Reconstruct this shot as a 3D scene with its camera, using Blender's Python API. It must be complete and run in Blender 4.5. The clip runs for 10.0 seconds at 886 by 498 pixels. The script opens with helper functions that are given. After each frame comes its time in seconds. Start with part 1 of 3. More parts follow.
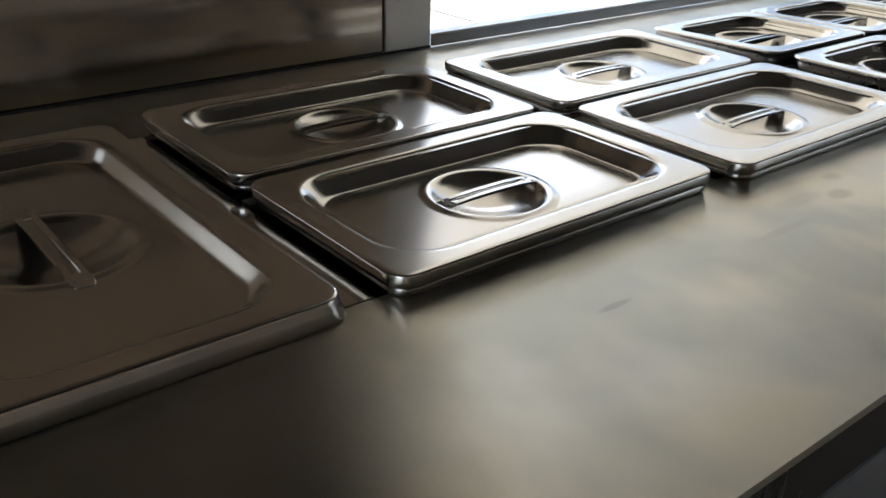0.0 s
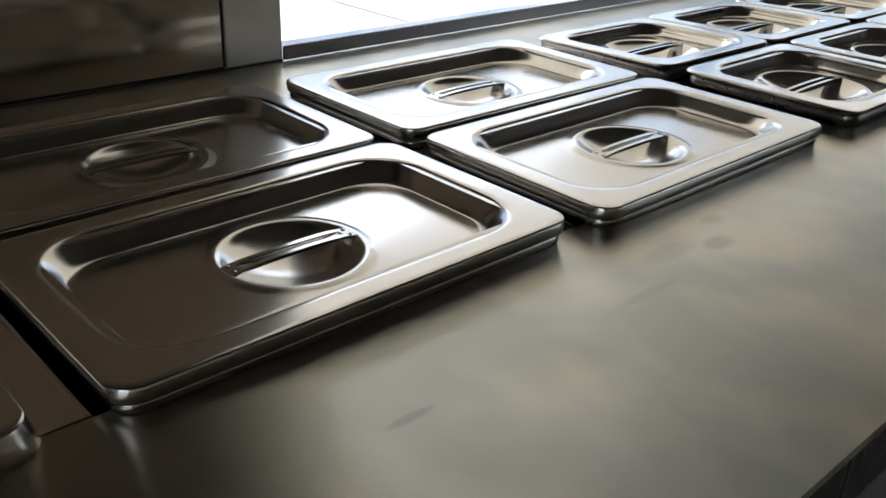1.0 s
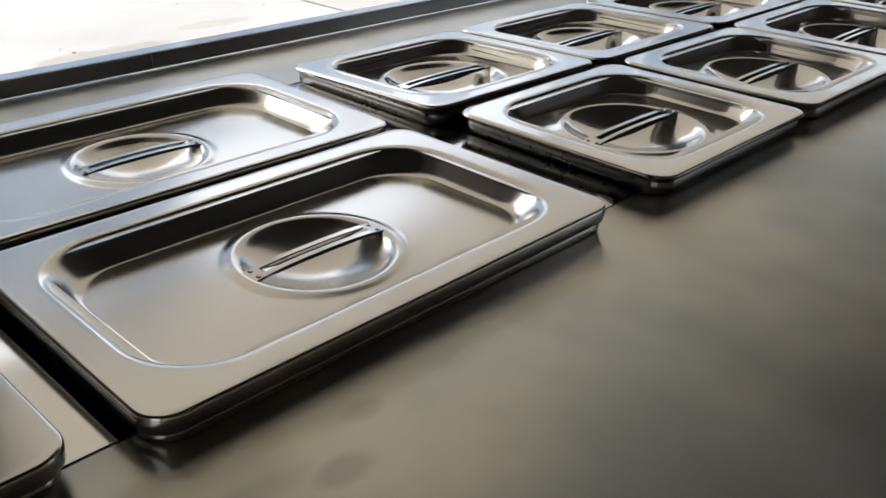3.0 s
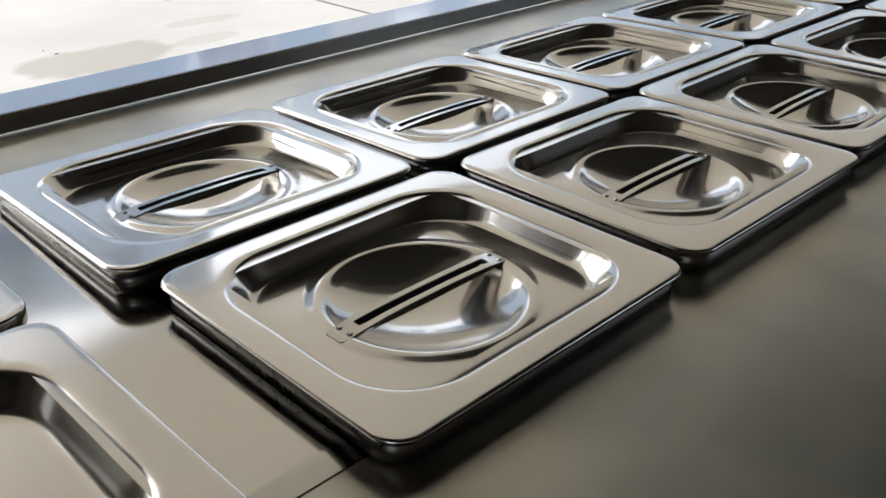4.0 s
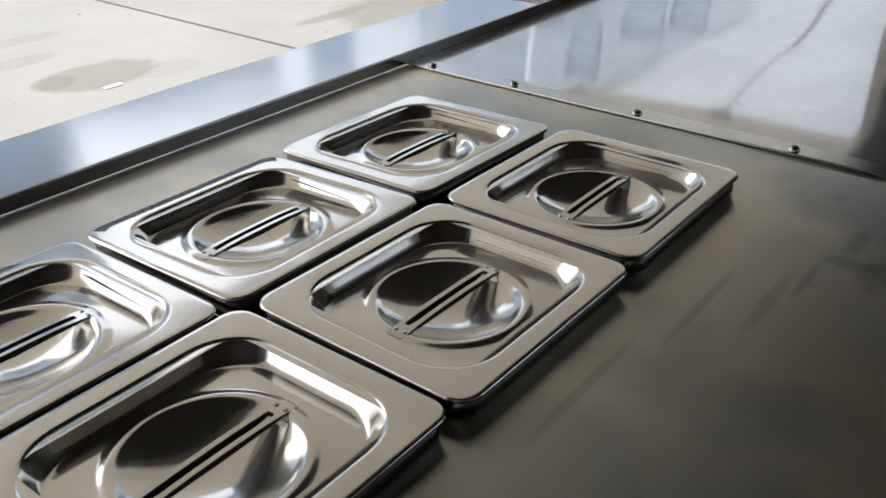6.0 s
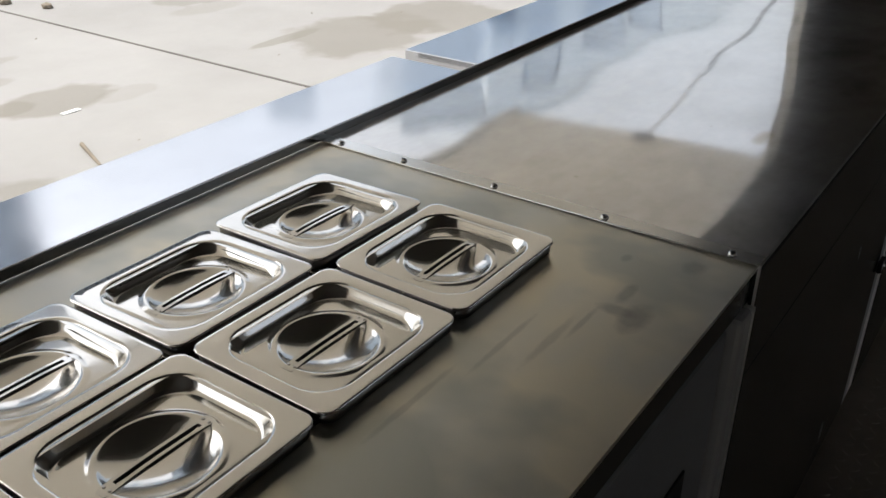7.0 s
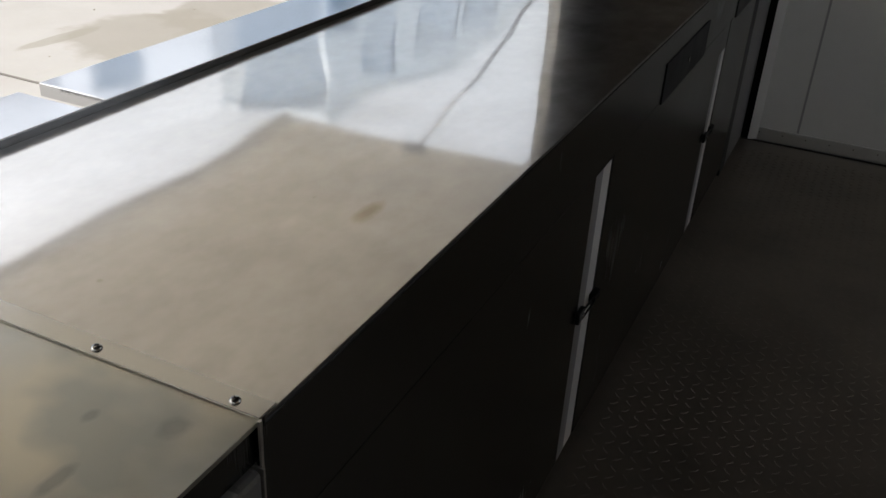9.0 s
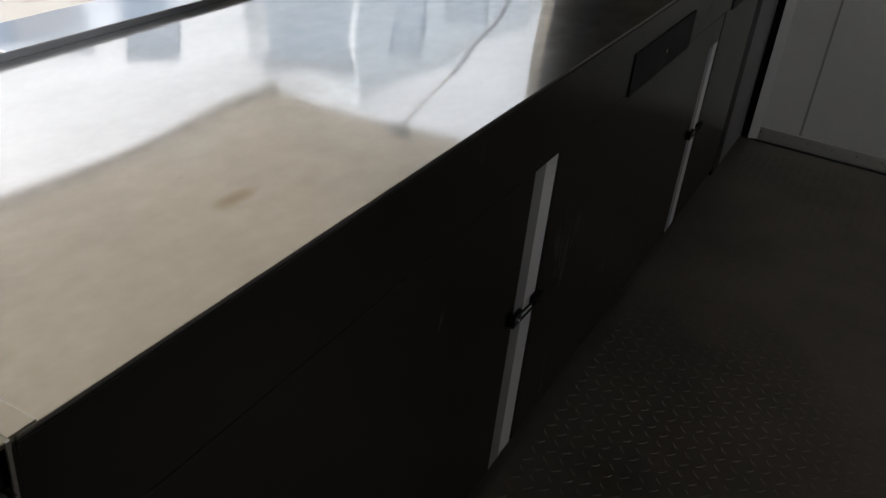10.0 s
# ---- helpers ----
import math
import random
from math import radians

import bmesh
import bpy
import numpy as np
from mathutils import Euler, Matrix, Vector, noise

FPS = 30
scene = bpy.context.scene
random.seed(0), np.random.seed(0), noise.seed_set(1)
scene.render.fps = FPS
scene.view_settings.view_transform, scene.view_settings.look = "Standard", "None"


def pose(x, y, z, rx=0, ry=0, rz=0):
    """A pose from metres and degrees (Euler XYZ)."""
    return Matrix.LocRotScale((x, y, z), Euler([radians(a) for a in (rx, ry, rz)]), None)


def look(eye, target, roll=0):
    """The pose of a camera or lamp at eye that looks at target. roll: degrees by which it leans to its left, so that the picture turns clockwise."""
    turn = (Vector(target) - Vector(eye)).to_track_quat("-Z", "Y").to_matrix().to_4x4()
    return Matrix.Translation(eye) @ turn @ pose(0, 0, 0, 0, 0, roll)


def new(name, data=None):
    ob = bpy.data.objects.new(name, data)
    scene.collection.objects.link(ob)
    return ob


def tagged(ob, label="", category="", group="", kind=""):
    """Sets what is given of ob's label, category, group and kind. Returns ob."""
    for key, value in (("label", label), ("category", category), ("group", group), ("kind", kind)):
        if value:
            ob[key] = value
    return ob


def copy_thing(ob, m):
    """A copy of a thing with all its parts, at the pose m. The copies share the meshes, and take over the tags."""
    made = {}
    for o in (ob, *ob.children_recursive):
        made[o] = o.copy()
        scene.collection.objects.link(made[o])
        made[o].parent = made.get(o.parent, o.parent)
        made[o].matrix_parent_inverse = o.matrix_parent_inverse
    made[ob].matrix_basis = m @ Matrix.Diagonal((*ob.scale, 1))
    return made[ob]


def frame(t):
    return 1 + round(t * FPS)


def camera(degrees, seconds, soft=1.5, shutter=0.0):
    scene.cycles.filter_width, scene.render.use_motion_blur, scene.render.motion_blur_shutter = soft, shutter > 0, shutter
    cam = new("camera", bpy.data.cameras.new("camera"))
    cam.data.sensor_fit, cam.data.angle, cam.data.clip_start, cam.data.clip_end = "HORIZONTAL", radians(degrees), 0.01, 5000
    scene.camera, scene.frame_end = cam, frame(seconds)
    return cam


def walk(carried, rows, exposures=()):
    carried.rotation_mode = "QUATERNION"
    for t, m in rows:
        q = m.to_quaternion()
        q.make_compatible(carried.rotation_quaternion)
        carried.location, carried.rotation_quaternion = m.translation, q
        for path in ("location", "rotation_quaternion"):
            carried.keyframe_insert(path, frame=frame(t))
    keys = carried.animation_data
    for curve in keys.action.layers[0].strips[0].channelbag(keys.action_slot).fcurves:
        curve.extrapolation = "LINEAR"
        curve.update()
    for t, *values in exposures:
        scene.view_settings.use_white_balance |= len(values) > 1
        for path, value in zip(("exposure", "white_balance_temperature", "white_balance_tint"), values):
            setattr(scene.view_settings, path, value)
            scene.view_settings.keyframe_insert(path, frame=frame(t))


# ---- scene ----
cam = camera(52.5, 10.0)
PATH = [
    (0, (-0.782, -0.301, 0.993), (0.362, 1.085, 0.114), 1.8),
    (0.5, (-0.733, -0.283, 0.988), (0.446, 1.07, 0.106), 1.8),
    (1, (-0.656, -0.266, 0.983), (0.58, 1.039, 0.105), 2.4),
    (1.5, (-0.569, -0.257, 0.981), (0.71, 1.006, 0.104), 2.5),
    (2, (-0.487, -0.244, 0.972), (0.833, 0.985, 0.107), 2.6),
    (2.2, (-0.46, -0.237, 0.967), (0.871, 0.982, 0.105), 2.4),
    (3.3, (-0.341, -0.215, 0.973), (0.916, 1.039, 0.053), 0.6),
    (3.5, (-0.295, -0.202, 0.969), (0.959, 1.06, 0.056), 0.3),
    (4, (-0.136, -0.17, 0.979), (1.105, 1.09, 0.046), 0.1),
    (4.5, (-0.049, -0.165, 1.003), (1.216, 1.069, 0.067), -0.1),
    (5, (0.063, -0.16, 1.012), (1.346, 1.054, 0.074), -1.2),
    (5.5, (0.182, -0.167, 1.03), (1.477, 1.024, 0.078), -1.5),
    (6, (0.262, -0.202, 1.066), (1.644, 0.877, 0.104), -0.3),
    (6.2, (0.267, -0.229, 1.088), (1.672, 0.821, 0.126), -0.1),
    (7.3, (0.114, -0.427, 1.253), (1.556, 0.59, 0.31), 0.1),
    (7.5, (0.102, -0.45, 1.266), (1.55, 0.564, 0.329), 0.2),
    (8, (0.219, -0.413, 1.268), (1.763, 0.457, 0.342), 2.4),
    (8.5, (0.353, -0.431, 1.247), (1.955, 0.33, 0.322), 2.2),
    (9, (0.535, -0.52, 1.228), (2.137, 0.204, 0.274), 3.3),
    (9.5, (0.631, -0.586, 1.206), (2.215, 0.141, 0.225), 4.5),
    (10, (0.696, -0.607, 1.207), (2.259, 0.143, 0.208), 6.3),
]
walk(cam, [(t, look(eye, target, roll)) for t, eye, target, roll in PATH],
     [(0.0, 1.79, 6100, 9), (1.5, 1.36, 6150, 9), (3.5, 0.95, 6300, 9), (4.5, 0.83, 6290, 9), (5.5, 0.72, 6280, 9), (7.5, 0.69, 6500, 9), (10.0, 0.85, 6600, 9)])

# ---- light ----
world = bpy.data.worlds.new("world")
scene.world = world
world.use_nodes = True
wn = world.node_tree
sky = wn.nodes.new("ShaderNodeTexSky")
sky.sky_type, sky.sun_disc = "NISHITA", False
sky.sun_elevation, sky.sun_rotation = radians(60), radians(-20)
sky.air_density, sky.dust_density, sky.ozone_density = 1.0, 7.0, 0.6
haze = wn.nodes.new("ShaderNodeHueSaturation")
haze.inputs["Saturation"].default_value, haze.inputs["Value"].default_value = 0.42, 1.45
wn.links.new(sky.outputs[0], haze.inputs["Color"])
wn.links.new(haze.outputs[0], wn.nodes["Background"].inputs[0])
wn.nodes["Background"].inputs[1].default_value = 0.15
sun = new("sun", bpy.data.lights.new("sun", "SUN"))
sun.data.energy, sun.data.angle, sun.data.color = 0.45, radians(15.0), (1.0, 0.95, 0.87)
sun.matrix_world = look((-3.4, 9.4, 17.3), (0, 0, 0))

# ---- materials ----


def shader(name):
    m = bpy.data.materials.new(name)
    m.use_nodes = True
    nt = m.node_tree
    return m, nt, nt.nodes["Principled BSDF"]


def node(nt, kind, **values):
    n = nt.nodes.new(kind)
    for key, value in values.items():
        n.inputs[key].default_value = value
    return n


def coords(nt, scale=(1, 1, 1), space="Object"):
    tc = nt.nodes.new("ShaderNodeTexCoord")
    mp = nt.nodes.new("ShaderNodeMapping")
    mp.inputs["Scale"].default_value = scale
    nt.links.new(tc.outputs[space], mp.inputs["Vector"])
    return mp.outputs[0]


def noise_tex(nt, vec, scale, detail=4.0, rough=0.55):
    n = node(nt, "ShaderNodeTexNoise", Scale=scale, Detail=detail, Roughness=rough)
    nt.links.new(vec, n.inputs["Vector"])
    return n.outputs["Fac"]


def ramp(nt, fac, a, b, lo, hi):
    r = node(nt, "ShaderNodeMapRange")
    r.inputs["From Min"].default_value, r.inputs["From Max"].default_value = a, b
    r.inputs["To Min"].default_value, r.inputs["To Max"].default_value = lo, hi
    nt.links.new(fac, r.inputs["Value"])
    return r.outputs[0]


def mixed(nt, fac, a, b):
    m = nt.nodes.new("ShaderNodeMix")
    m.data_type = "RGBA"
    for socket, v in ((m.inputs[0], fac), (m.inputs[6], a), (m.inputs[7], b)):
        if isinstance(v, (tuple, list)):
            socket.default_value = (*v, 1)
        elif isinstance(v, (int, float)):
            socket.default_value = v
        else:
            nt.links.new(v, socket)
    return m.outputs[2]


def maths(nt, op, a, b):
    m = nt.nodes.new("ShaderNodeMath")
    m.operation = op
    for n, v in enumerate((a, b)):
        if isinstance(v, (int, float)):
            m.inputs[n].default_value = v
        else:
            nt.links.new(v, m.inputs[n])
    return m.outputs[0]


def blot(nt, vec, centre, size, wobble=0.3, freq=12.0, edge=0.25):
    """1 inside an uneven patch round the centre, 0 outside."""
    mp = nt.nodes.new("ShaderNodeMapping")
    mp.inputs["Location"].default_value = [-c / s for c, s in zip(centre, size)]
    mp.inputs["Scale"].default_value = [1 / s for s in size]
    nt.links.new(vec, mp.inputs["Vector"])
    ln = nt.nodes.new("ShaderNodeVectorMath")
    ln.operation = "LENGTH"
    nt.links.new(mp.outputs[0], ln.inputs[0])
    d = maths(nt, "ADD", ln.outputs["Value"], maths(nt, "MULTIPLY", maths(nt, "SUBTRACT", noise_tex(nt, vec, freq, 4), 0.5), wobble * 4))
    return ramp(nt, d, 1.0 - edge, 1.0 + edge, 1.0, 0.0)


def steel(name, colour=(0.60, 0.585, 0.56), rough=0.22, grain=(4, 900, 900), grain_bump=0.04, wave=0.0, smudges=(), spread=0.08, streak=0.012, stretch=(1, 1, 1), clouds=False, wave_scale=3.0, haze=0.0, brushed=0.0, smear=0.5, veil=0.0, veil_rough=0.25):
    m, nt, b = shader(name)
    vec = coords(nt)
    b.inputs["Metallic"].default_value = 1.0
    fine = noise_tex(nt, coords(nt, grain), 1.0, 3)
    large = noise_tex(nt, vec, 4.0, 2, 0.5)
    r = maths(nt, "ADD", ramp(nt, large, 0.0, 1.0, rough - 2 * spread, rough + 2 * spread), ramp(nt, fine, 0.0, 1.0, -2 * streak, 2 * streak))
    if haze:
        film = maths(nt, "MULTIPLY", ramp(nt, noise_tex(nt, coords(nt, (1.0, 0.45, 1.0)), 26.0, 5, 0.62), 0.46, 0.72, 0, haze), ramp(nt, noise_tex(nt, vec, 9.0, 2, 0.5), 0.4, 0.62, 0.15, 1))
        r = maths(nt, "ADD", r, film)
    c = mixed(nt, noise_tex(nt, vec, 7.0, 2, 0.5), [k * 1.06 for k in colour], [k * 0.88 for k in colour])
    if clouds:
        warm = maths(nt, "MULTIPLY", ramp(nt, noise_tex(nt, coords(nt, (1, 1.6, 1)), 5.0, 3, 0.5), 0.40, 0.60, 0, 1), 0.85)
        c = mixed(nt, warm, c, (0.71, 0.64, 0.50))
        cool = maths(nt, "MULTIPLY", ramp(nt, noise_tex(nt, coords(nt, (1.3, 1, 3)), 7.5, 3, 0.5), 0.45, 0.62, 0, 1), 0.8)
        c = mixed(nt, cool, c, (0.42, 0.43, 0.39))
    for centre, size, tint, dark in smudges:
        f = maths(nt, "MULTIPLY", blot(nt, vec, centre, size, 0.22, 55.0, smear), dark)
        c = mixed(nt, f, c, tint)
        r = maths(nt, "ADD", r, maths(nt, "MULTIPLY", f, 0.03))
    nt.links.new(c, b.inputs["Base Color"])
    nt.links.new(r, b.inputs["Roughness"])
    bump = node(nt, "ShaderNodeBump", Strength=grain_bump, Distance=0.001)
    if grain_bump:
        nt.links.new(fine, bump.inputs["Height"])
    if wave:
        bump2 = node(nt, "ShaderNodeBump", Strength=1.0, Distance=wave)
        nt.links.new(noise_tex(nt, coords(nt, stretch), wave_scale, 1, 0.4), bump2.inputs["Height"])
        nt.links.new(bump.outputs[0], bump2.inputs["Normal"])
        bump = bump2
    nt.links.new(bump.outputs[0], b.inputs["Normal"])
    if brushed:
        b.inputs["Anisotropic"].default_value = brushed
        across = node(nt, "ShaderNodeCombineXYZ", X=0.0, Y=1.0, Z=0.0)
        nt.links.new(across.outputs[0], b.inputs["Tangent"])
    if veil:
        soft = node(nt, "ShaderNodeBsdfPrincipled", Metallic=1.0, Roughness=veil_rough)
        nt.links.new(c, soft.inputs["Base Color"])
        nt.links.new(bump.outputs[0], soft.inputs["Normal"])
        both = nt.nodes.new("ShaderNodeMixShader")
        nt.links.new(ramp(nt, noise_tex(nt, coords(nt, (1, 1.5, 1)), 6.0, 4, 0.6), 0.3, 0.7, veil * 0.7, veil * 1.3), both.inputs["Fac"])
        nt.links.new(b.outputs[0], both.inputs[1])
        nt.links.new(soft.outputs[0], both.inputs[2])
        nt.links.new(both.outputs[0], nt.nodes["Material Output"].inputs["Surface"])
    return m


def painted(name, colour, rough=0.5, variation=0.12, scale=4.0, bump=0.0, metallic=0.0):
    m, nt, b = shader(name)
    vec = coords(nt)
    f = maths(nt, "MULTIPLY", ramp(nt, noise_tex(nt, vec, scale, 6, 0.6), 0.3, 0.7, 0, 1), 0.7)
    f = maths(nt, "ADD", f, maths(nt, "MULTIPLY", noise_tex(nt, vec, scale * 14, 4), 0.3))
    nt.links.new(mixed(nt, f, [k * (1 - variation) for k in colour], [min(1, k * (1 + variation)) for k in colour]), b.inputs["Base Color"])
    nt.links.new(ramp(nt, f, 0, 1, rough - 0.06, rough + 0.08), b.inputs["Roughness"])
    b.inputs["Metallic"].default_value = metallic
    if bump:
        bp = node(nt, "ShaderNodeBump", Strength=0.4, Distance=bump)
        nt.links.new(noise_tex(nt, vec, scale * 20, 4), bp.inputs["Height"])
        nt.links.new(bp.outputs[0], b.inputs["Normal"])
    return m


SOIL = (0.36, 0.325, 0.27)
BROWN, GREY = (0.20, 0.15, 0.11), (0.22, 0.21, 0.20)
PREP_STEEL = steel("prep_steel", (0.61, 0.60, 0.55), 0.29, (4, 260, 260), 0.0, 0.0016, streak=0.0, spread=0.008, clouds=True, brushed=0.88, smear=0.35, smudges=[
    ((0.812, -0.120, 0.78), (0.024, 0.012, 1), GREY, 0.56), ((0.848, -0.096, 0.78), (0.018, 0.006, 1), GREY, 0.46), ((0.815, -0.102, 0.78), (0.008, 0.018, 1), GREY, 0.48),
    ((0.780, -0.085, 0.78), (0.026, 0.003, 1), GREY, 0.35), ((0.60, -0.03, 0.78), (0.05, 0.003, 1), GREY, 0.35), ((0.71, -0.045, 0.78), (0.05, 0.003, 1), GREY, 0.35),
    ((0.74, -0.075, 0.78), (0.04, 0.004, 1), GREY, 0.28), ((0.93, -0.13, 0.78), (0.012, 0.010, 1), GREY, 0.4), ((0.911, -0.066, 0.78), (0.008, 0.005, 1), GREY, 0.4),
    ((-0.280, -0.040, 0.78), (0.022, 0.006, 1), SOIL, 0.3), ((-0.248, -0.050, 0.78), (0.010, 0.006, 1), SOIL, 0.5),
    ((-0.300, -0.016, 0.78), (0.010, 0.006, 1), SOIL, 0.35), ((-0.224, -0.030, 0.78), (0.008, 0.005, 1), SOIL, 0.35),
    ((-0.378, -0.006, 0.78), (0.008, 0.007, 1), SOIL, 0.7), ((-0.325, -0.060, 0.78), (0.024, 0.003, 1), SOIL, 0.3),
    ((-0.475, -0.062, 0.78), (0.010, 0.002, 1), GREY, 0.4)])
TOP_STEEL = steel("worktop_steel", (0.67, 0.645, 0.615), 0.05, (4, 260, 260), 0.0, 0.0075, streak=0.0, spread=0.01, haze=0.03, wave_scale=1.9, veil=0.42, veil_rough=0.28, smudges=[
    ((1.319, -0.072, 0.782), (0.026, 0.009, 1), (0.36, 0.29, 0.21), 0.8), ((1.06, 0.07, 0.782), (0.003, 0.003, 1), BROWN, 0.4),
    ((1.32, 0.0, 0.782), (0.004, 0.002, 1), BROWN, 0.3)])
LID_SATIN = steel("lid_satin", (0.69, 0.665, 0.62), 0.18, (300, 300, 300), 0.0, 0.0006, spread=0.02, wave_scale=13.0, haze=0.05, veil=0.25, veil_rough=0.25)
LID_STEEL = steel("lid_steel", (0.75, 0.725, 0.68), 0.075, (300, 300, 300), 0.0, 0.0006, spread=0.012, wave_scale=15.0, haze=0.035, veil=0.40, veil_rough=0.26)
PLATE_STEEL = steel("plate_steel", (0.66, 0.64, 0.60), 0.11, (4, 260, 260), 0.0, 0.0008, spread=0.015, wave_scale=9.0, haze=0.05)
HANDLE_STEEL = steel("handle_steel", (0.66, 0.64, 0.61), 0.15, (60, 300, 300), 0.01, spread=0.03)
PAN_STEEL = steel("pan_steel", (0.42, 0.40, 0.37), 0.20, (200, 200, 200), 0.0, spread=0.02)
# dark metal that stands for the shade below the lid edges
SIDE_SHADE = steel("side_shade", (0.22, 0.21, 0.195), 0.28, (200, 200, 200), 0.0, spread=0.02)
WALL_STEEL = steel("wall_steel", (0.58, 0.54, 0.48), 0.15, (3, 220, 220), 0.0, 0.004, streak=0.0, spread=0.03, stretch=(0.22, 1, 9))
FRAME_STEEL = steel("frame_steel", (0.62, 0.61, 0.58), 0.40, (300, 300, 6), 0.0, spread=0.04)
SHELF_STEEL = steel("shelf_steel", (0.59, 0.595, 0.61), 0.12, (10, 1500, 1500), 0.008, 0.003, spread=0.04)
# stainless fronts: the dim room they face is put into the colour
SHADED_STEEL = steel("shaded_steel", (0.095, 0.095, 0.09), 0.25, (300, 300, 6), 0.0, spread=0.03)
LIP_STEEL = steel("lip_steel", (0.30, 0.30, 0.30), 0.24, (300, 300, 6), 0.0, spread=0.04)
CORNER_GREY = painted("corner_grey", (0.22, 0.215, 0.205), 0.45, 0.1, 6.0)
COLUMN_GREY = painted("column_grey", (0.22, 0.215, 0.205), 0.45, 0.1, 6.0)
EDGE_GREY = painted("edge_grey", (0.26, 0.25, 0.235), 0.45, 0.1, 6.0)
POST_WHITE = painted("post_aluminium", (0.72, 0.70, 0.66), 0.45, 0.08, 6.0)
TRIM_STEEL = steel("trim_steel", (0.68, 0.67, 0.64), 0.38, (300, 300, 6), 0.0, spread=0.03)
STRIP_STEEL = steel("strip_steel", (0.64, 0.63, 0.60), 0.18, (300, 4, 300), 0.0, spread=0.03)
SCREW_STEEL = steel("screw_steel", (0.6, 0.59, 0.57), 0.2, (300, 300, 300), 0.05)
FLOOR_PLATE = painted("floor_plate", (0.21, 0.18, 0.142), 0.42, 0.35, 3.0, 0.0006, 0.7)
HATCH_PANEL = painted("hatch_panel", (0.85, 0.80, 0.69), 0.45, 0.06, 2.0)
WALL_PANEL = painted("wall_panel", (0.80, 0.79, 0.74), 0.45, 0.08, 1.5)
DARK_PANEL = painted("dark_panel", (0.42, 0.355, 0.27), 0.5, 0.08, 1.5)
# unseen ceiling, corner and upper walls: room shade put into their colours
DIM_CEILING = painted("dim_ceiling", (0.032, 0.028, 0.024), 0.5, 0.06, 2.0)
DIM_CORNER = painted("dim_corner", (0.03, 0.033, 0.042), 0.5, 0.1, 3.0)
DIM_UPPER = painted("dim_upper", (0.125, 0.103, 0.08), 0.5, 0.1, 3.0)
BROWN_BAND = painted("brown_band", (0.40, 0.30, 0.205), 0.5, 0.1, 2.0)
# unseen wall over the opening, darkened to dim the counter's reflection
DIM_HEAD = painted("dim_head", (0.085, 0.075, 0.06), 0.5, 0.1, 2.0)
STRUT_GREY = painted("strut_grey", (0.20, 0.20, 0.205), 0.4, 0.1, 8.0)
SEAM_GREY = painted("seam_grey", (0.42, 0.41, 0.385), 0.5, 0.1, 3.0)
DOOR_GREY = painted("door_grey", (0.12, 0.125, 0.13), 0.4, 0.05, 3.0)
BLACK = painted("dull_black", (0.006, 0.006, 0.006), 0.35, 0.2, 10.0)
# for dark joints, and for painted shade in the sixth-size handle grooves
JOINT_AND_SHADE = painted("joint_and_shade", (0.045, 0.042, 0.038), 0.6, 0.3, 40.0)
for dull in (BLACK, JOINT_AND_SHADE):
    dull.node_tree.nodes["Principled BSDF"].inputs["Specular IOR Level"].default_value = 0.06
RUBBER = painted("rubber", (0.02, 0.02, 0.02), 0.6, 0.2, 10.0)
BUILDING = painted("building_paint", (0.62, 0.73, 0.85), 0.35, 0.1, 0.2, 0.0, 0.35)
PALE_CLADDING = painted("pale_cladding", (0.80, 0.83, 0.87), 0.6, 0.05, 0.2)
LONG_CLADDING = painted("long_cladding", (0.86, 0.92, 0.98), 0.3, 0.06, 0.2, 0.0, 0.85)
SLATE = painted("slate_cladding", (0.20, 0.23, 0.27), 0.5, 0.15, 0.2)
BUILDING_ROOF = painted("roof_sheet", (0.56, 0.65, 0.76), 0.5, 0.1, 0.3)
WINDOW_GLASS = painted("far_window_glass", (0.58, 0.68, 0.80), 0.15, 0.2, 0.5)
RUBBLE = painted("rubble", (0.18, 0.15, 0.11), 0.9, 0.5, 8.0, 0.01)
WHITE_SCRAP = painted("scrap", (0.7, 0.7, 0.68), 0.6, 0.1, 8.0)


